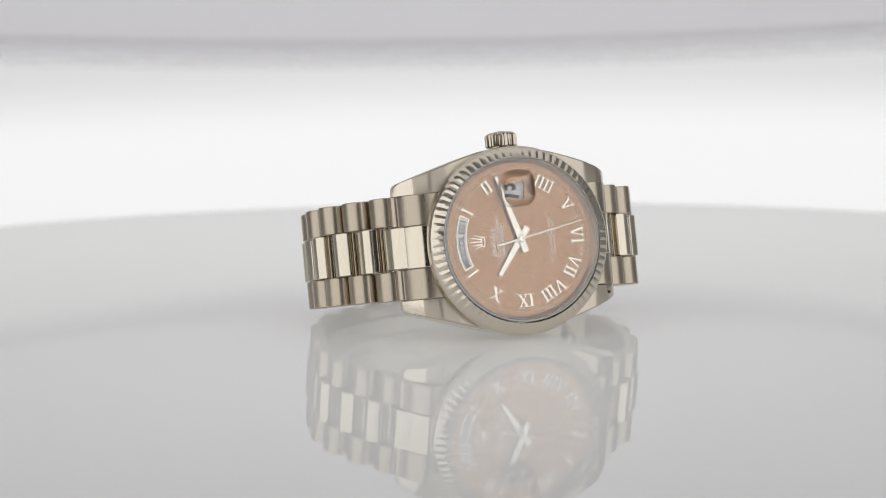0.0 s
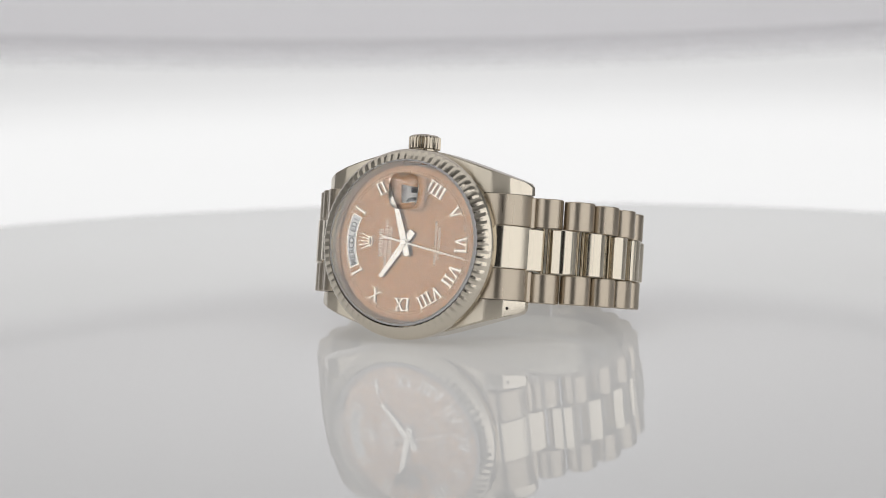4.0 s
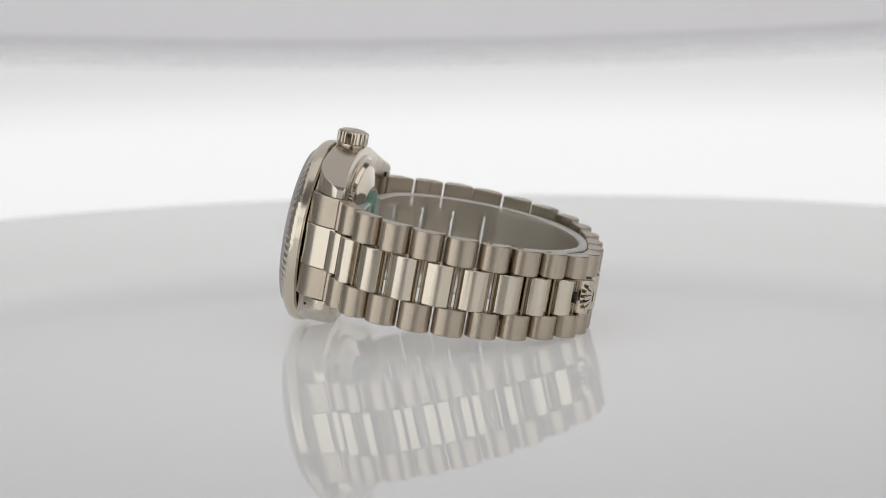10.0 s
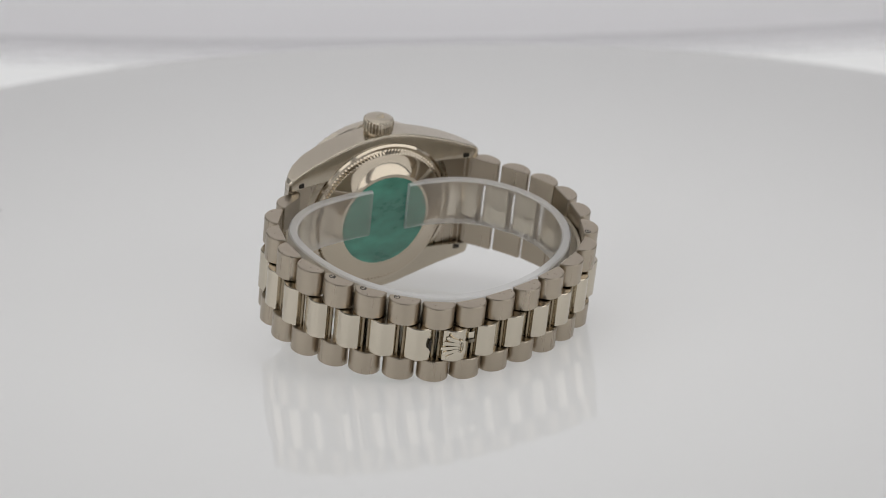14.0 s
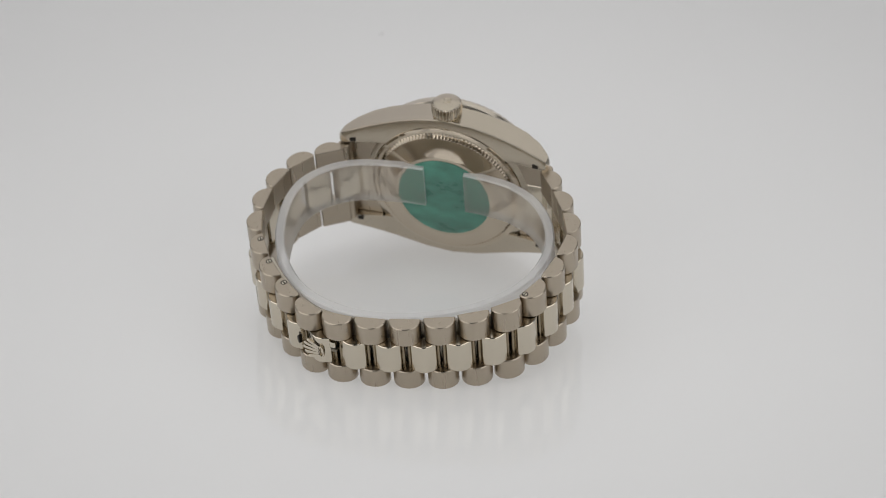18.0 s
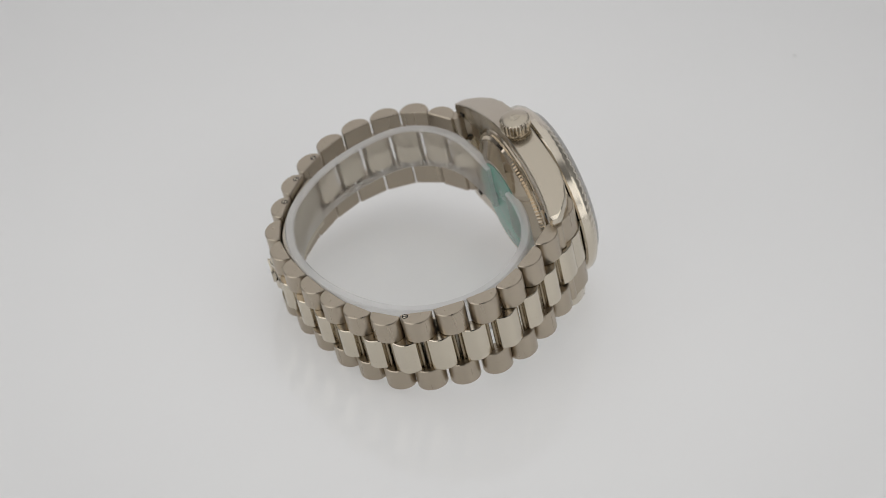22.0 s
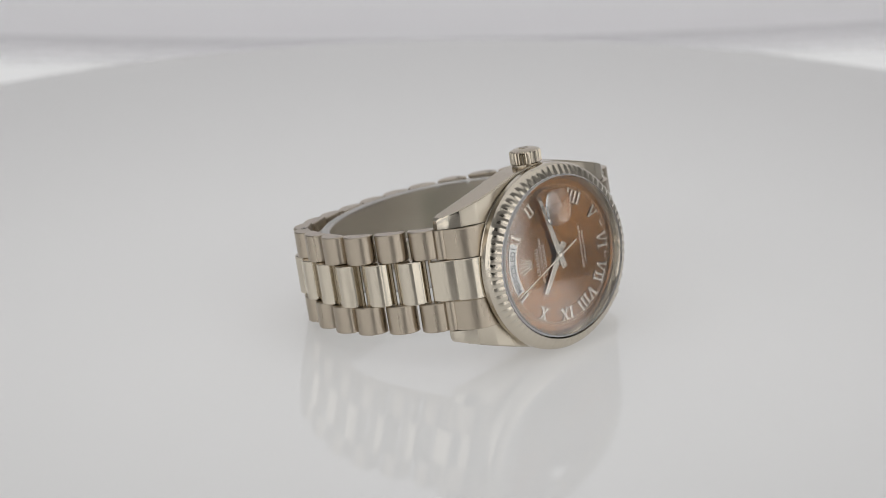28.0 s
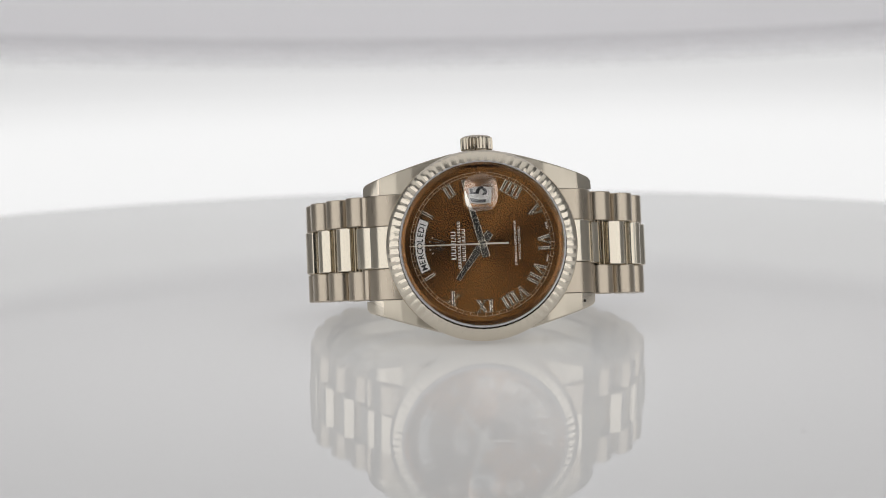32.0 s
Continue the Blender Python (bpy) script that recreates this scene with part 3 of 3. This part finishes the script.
lathe(bm, [(0.01, -10.11), (9.65, -10.11), (9.65, -10.19), (9.5, -10.22), (0.01, -10.22)], 96)
part("green_film", bm, sticker_green, back, "green protective film disc")

# ---- bracelet ----
LOOP = [(-20.2, -3.6), (-21.2, -8.8), (-27.1, -13.0), (-30.7, -18.0), (-32.6, -25.5), (-31.7, -34.4), (-27.0, -43.5), (-20.3, -50.5), (-12.4, -55.4),
        (-2.5, -56.1), (9.7, -53.95), (18.75, -50.55), (25.75, -45.55), (29.5, -38.5), (31.0, -31.75), (31.4, -25.2), (29.05, -18.95), (25.4, -13.0), (21.6, -7.6), (20.3, -2.9)]


def curve_points(ctrl, per=40):
    """A smooth curve through the control points."""
    p = np.array(ctrl, float)
    out = []
    for i in range(1, len(p) - 2):
        p0, p1, p2, p3 = p[i - 1], p[i], p[i + 1], p[i + 2]
        for k in range(per):
            f = k / per
            out.append(0.5 * (2 * p1 + (p2 - p0) * f + (2 * p0 - 5 * p1 + 4 * p2 - p3) * f ** 2 + (3 * p1 - p0 - 3 * p2 + p3) * f ** 3))
    out.append(p[-2])
    return np.array(out)


TRACK = curve_points(LOOP)
STEP = np.concatenate([[0], np.cumsum(np.hypot(*np.diff(TRACK, axis=0).T))])
LINKS = 21
PITCH = STEP[-1] / LINKS


def on_loop(s):
    """Place, tangent and outward normal in (y, z) at the length s."""
    y, z = np.interp(s, STEP, TRACK[:, 0]), np.interp(s, STEP, TRACK[:, 1])
    y1, z1 = np.interp(s + 1.5, STEP, TRACK[:, 0]), np.interp(s + 1.5, STEP, TRACK[:, 1])
    y0, z0 = np.interp(s - 1.5, STEP, TRACK[:, 0]), np.interp(s - 1.5, STEP, TRACK[:, 1])
    d = math.hypot(y1 - y0, z1 - z0)
    ty, tz = (y1 - y0) / d, (z1 - z0) / d
    return y, z, ty, tz


def sway(s):
    """Sideways drift of the bracelet, which hangs a little askew."""
    return float(np.interp(s / STEP[-1], [0, 0.15, 0.45, 0.6, 0.75, 0.9, 1.0], [-0.2, -0.35, -0.35, -0.15, 0.3, 0.3, 0.1]))


def half_width(s):
    return float(np.interp(s / STEP[-1], [0, 0.2, 0.42, 0.55, 0.8, 1.0], [10.0, 9.35, 7.85, 8.0, 9.5, 10.0]))


def frame_at(s, out=0.0):
    y, z, ty, tz = on_loop(s)
    return Matrix(((1, 0, 0, sway(s)), (0, -ty, tz, y + tz * out), (0, -tz, -ty, z - ty * out), (0, 0, 0, 1)))


def d_profile(half, low, high, n=18):
    pts = [(half * 0.94, low), (half, low + 0.25)]
    pts += [(half * math.cos(a), low + 0.55 + (high - low - 0.55) * math.sin(a)) for a in np.linspace(0.0, math.pi, n)]
    pts += [(-half, low + 0.25), (-half * 0.94, low)]
    return pts


for k in range(LINKS):
    s = (k + 0.5) * PITCH
    w = half_width(s)
    mid = w * 0.428
    m = frame_at(s)
    for x0, x1 in ((mid + 0.06, w), (-w, -mid - 0.06)):
        bm = bmesh.new()
        prism(bm, d_profile(PITCH / 2 - 0.33, -1.75, 1.45), x0, x1, 0.16, lambda v: m @ v)
        part("outer_link", bm, brushed, watch, "brushed half-round link", sharp=30)


def block_profile(half, low, high, crown):
    """A block with a broad, barely crowned top and a sloping shoulder on each side."""
    flat = half * 0.56
    side = [(half, low), (half, high - 1.25), (half - 0.06, high - 1.02), (half - 0.2, high - 0.86), (flat + 0.2, high - crown - 0.13), (flat, high - crown), (flat * 0.8, high - crown * 0.62)]
    top = [(x, high - crown * 0.62 * (x / (flat * 0.8)) ** 2) for x in np.linspace(flat * 0.6, -flat * 0.6, 5)]
    return side + top + [(-y, z) for y, z in reversed(side)]


for k in range(LINKS + 1):
    s = k * PITCH
    if k == 0 or k == LINKS:
        continue
    w = half_width(s) * 0.428
    m = frame_at(s)
    bm = bmesh.new()
    prism(bm, block_profile(PITCH * 0.362, -1.2, 1.72, 0.42), -w + 0.03, w - 0.03, 0.14, lambda v: m @ v)
    part("centre_link", bm, link_polish, watch, "polished centre link", sharp=26)
for k in range(LINKS):
    s = (k + 0.5) * PITCH
    w = half_width(s) * 0.44
    m = frame_at(s)
    for off in (0.58, -0.58):
        bm = bmesh.new()
        ring = [(off + 0.36 * math.cos(a), -0.15 + 0.36 * math.sin(a)) for a in np.linspace(0, 2 * math.pi, 14, endpoint=False)]
        prism(bm, ring, -w, w, 0.05, lambda v: m @ v)
        part("link_pin", bm, pin_bronze, watch, "round hinge pin between links")

# screws in the link ends near the clasp; recess and slot shade are dark solids
for idx, along in ((5.5, 1.5), (6.5, 1.5), (7.5, 1.5), (15.5, 2.1)):
    s = idx * PITCH
    m = frame_at(s) @ Matrix.Translation((half_width(s), along, -1.0))
    steps = np.linspace(0, 2 * math.pi, 16, endpoint=False)
    bm = bmesh.new()
    prism(bm, [(0.64 * math.cos(a), 0.64 * math.sin(a)) for a in steps], -1.2, 0.03, 0.02, lambda v: m @ v)
    screw = part("link_screw", bm, recess_dark, watch, "small slotted screw sunk in the link end")
    bm = bmesh.new()
    prism(bm, [(0.46 * math.cos(a), 0.46 * math.sin(a)) for a in steps], -0.2, 0.06, 0.05, lambda v: m @ v)
    part("screw_head", bm, link_polish, screw, "polished screw head")
    bm = bmesh.new()
    prism(bm, [(0.42, -0.13), (0.42, 0.13), (-0.42, 0.13), (-0.42, -0.13)], -0.2, 0.08, 0.02, lambda v: m @ v)
    part("screw_slot", bm, recess_dark, screw, "dark bar standing in for the slot's shade")

# end links between the lugs
for sgn in (1, -1):
    for name, x0, x1, lift, mat in (("end_link_side", 4.05, 9.95, 0.0, brushed), ("end_link_side", -9.95, -4.05, 0.0, brushed), ("end_link_centre", -4.0, 4.0, 0.35, link_polish)):
        e = 1.15 if sgn < 0 else 0.2
        prof = [(14.8, -1.9 + lift), (17.6, -2.05 + lift), (19.2, -2.9 + lift), (20.4, -4.3 + lift), (21.3, -6.0 + lift * 0.8), (21.6 + lift + 0.2 * e, -7.3 - e), (21.3, -7.8 - e), (20.6, -7.5 - e), (20, -7.1), (14.8, -7.0)]
        bm = bmesh.new()
        prism(bm, [(sgn * y, z) for y, z in prof], x0, x1, 0.12)
        part(name, bm, mat, watch, "polished centre of the end link" if lift else "brushed end link beside the lug", sharp=28)
for sgn, s in ((-1, 0.1), (1, STEP[-1] - 0.1)):
    m = frame_at(s)
    bm = bmesh.new()
    prism(bm, [(2.2, -1.2), (2.9, -0.2), (2.5, 0.8), (1.1, 1.45), (-1.1, 1.45), (-2.5, 0.8), (-2.9, -0.2), (-2.2, -1.2)], -3.95, 3.95, 0.14, lambda v: m @ v)
    part("end_link_centre", bm, link_polish, watch, "polished centre of the end link", sharp=40)
    for x0, x1 in ((4.1, 9.85), (-9.85, -4.1)):
        bm = bmesh.new()
        ring = [(1.25 * math.cos(a), -0.35 + 1.25 * math.sin(a)) for a in np.linspace(0, 2 * math.pi, 20, endpoint=False)]
        prism(bm, ring, x0, x1, 0.1, lambda v: m @ v)
        part("hinge_tube", bm, brushed, watch, "round hinge tube behind the end link")

# clasp: dark plate painted as the shade of the thumb notch in the lid's edge, emblem, button and folded blade
bm = bmesh.new()
m = frame_at(8.362 * PITCH, 1.38)
half_moon = [(1.1 * math.cos(a), 0.55 * math.sin(a)) for a in np.linspace(0, math.pi, 18)]
rings(bm, [[m @ Vector((x, y, z)) for x, y in half_moon] for z in (-0.6, 0.16)])
part("clasp_notch", bm, recess_dark, watch, "dark plate standing in for the shaded thumb notch beside the emblem")
s = 9.0 * PITCH
bm = bmesh.new()
crown_shape(bm, frame_at(s, 1.55) @ Matrix.Translation((0, 0.5, 0)), 2.75, 0.5, 0.11, 0.13, 0.15)
part("clasp_emblem", bm, link_polish, watch, "raised coronet on the clasp")

m = frame_at(9.47 * PITCH, 0.9)
for x0, x1, y0, y1, mat, name in ((1.2, 2.6, -0.3, 0.9, link_polish, "clasp_button"), (0.2, 0.9, -0.5, 0.7, dark_gap, "clasp_slot")):
    bm = bmesh.new()
    box(bm, x0, x1, y0, y1, -0.6, 0.35, 0.08)
    bm.transform(m)
    part(name, bm, mat, watch)


def strip(ctrl, x0, x1, thick, name, mat, label, inward=0.0, bevel=0.25):
    """A band bent along (y, z) control points, thick outwards."""
    pts = curve_points(ctrl, 14)
    loops = []
    for i, (y, z) in enumerate(pts):
        a, b = pts[max(i - 1, 0)], pts[min(i + 1, len(pts) - 1)]
        d = math.hypot(*(b - a))
        ty, tz = (b - a) / d
        ny, nz = tz, -ty
        prof = [(x0, bevel), (x0 + bevel, 0), (x1 - bevel, 0), (x1, bevel), (x1, thick - bevel), (x1 - bevel, thick), (x0 + bevel, thick), (x0, thick - bevel)]
        loops.append([(x, y + ny * (o - inward), z + nz * (o - inward)) for x, o in prof])
    bm = bmesh.new()
    rings(bm, loops)
    return part(name, bm, mat, watch, label)


inside = [tuple(p) for p in TRACK[int(len(TRACK) * 0.26):int(len(TRACK) * 0.80):20]]
strip(inside, -6.2, 6.6, 0.9, "clasp_blade", blade_steel, "folded steel clasp blade", 2.75, 0.2)

FILM = [(2, -10.4), (-3.8, -10.5), (-10, -10.8), (-17, -11.9), (-22.5, -14.8), (-26.4, -20.0), (-27.2, -27.0), (-25.5, -36.0), (-21.7, -43.4), (-15.7, -49.5), (-7.1, -52.7), (2.1, -52.5), (11.0, -49.8),
        (19.1, -44.8), (24.5, -38.0), (26.6, -30.2), (25.3, -22.5), (21.0, -16.0), (15.5, -12.4), (10, -11.0), (4.7, -10.6), (0, -10.4)]
film = strip(FILM, -2.4, 7.7, 1.85, "clear_film_band", clear_plastic, "clear plastic protective band inside the bracelet", 0.6, 0.3)
film.data.materials.append(plastic_edge)
for poly in film.data.polygons:
    if abs(poly.normal.x) > 0.3 or len(poly.vertices) > 4:
        poly.material_index = 1

# ---- placing and turning ----
LEAN = Matrix(((-0.00775, -0.99958, -0.02809, 0.00451), (0.19289, 0.02607, -0.98087, -0.02564), (0.98119, -0.01302, 0.19260, 0.01894), (0, 0, 0, 1)))


def motions():
    """Key the arm's backdrop, the turning disc, the watch on it and its pointers."""
    home = Matrix.Translation((0, PIVOT_Y, PIVOT_Z))
    rows_back, rows_disc, rows_watch = [], [], []
    for t in TIMES:
        swing = home @ Matrix.Rotation(radians(LOW_ARM - elevation(t)), 4, "X") @ home.inverted()
        spin = Matrix.Rotation(radians(-turned(t)), 4, "Z")
        rows_back.append((t, swing))
        rows_disc.append((t, spin))
        rows_watch.append((t, spin @ LEAN))
    walk(backdrop, rows_back)
    walk(disc, rows_disc)
    walk(watch, rows_watch)
    clock = [float(k) for k in range(33)]
    walk(second_hand, [(t, pose(HEAD * MM, 0, 0, rz=-(168 + 6 * t))) for t in clock])
    walk(minute_hand, [(t, pose(HEAD * MM, 0, 0, rz=-(72.0 + 0.1 * t))) for t in clock])
    walk(hour_hand, [(t, pose(HEAD * MM, 0, 0, rz=-(306.0 + t / 120))) for t in clock])


motions()
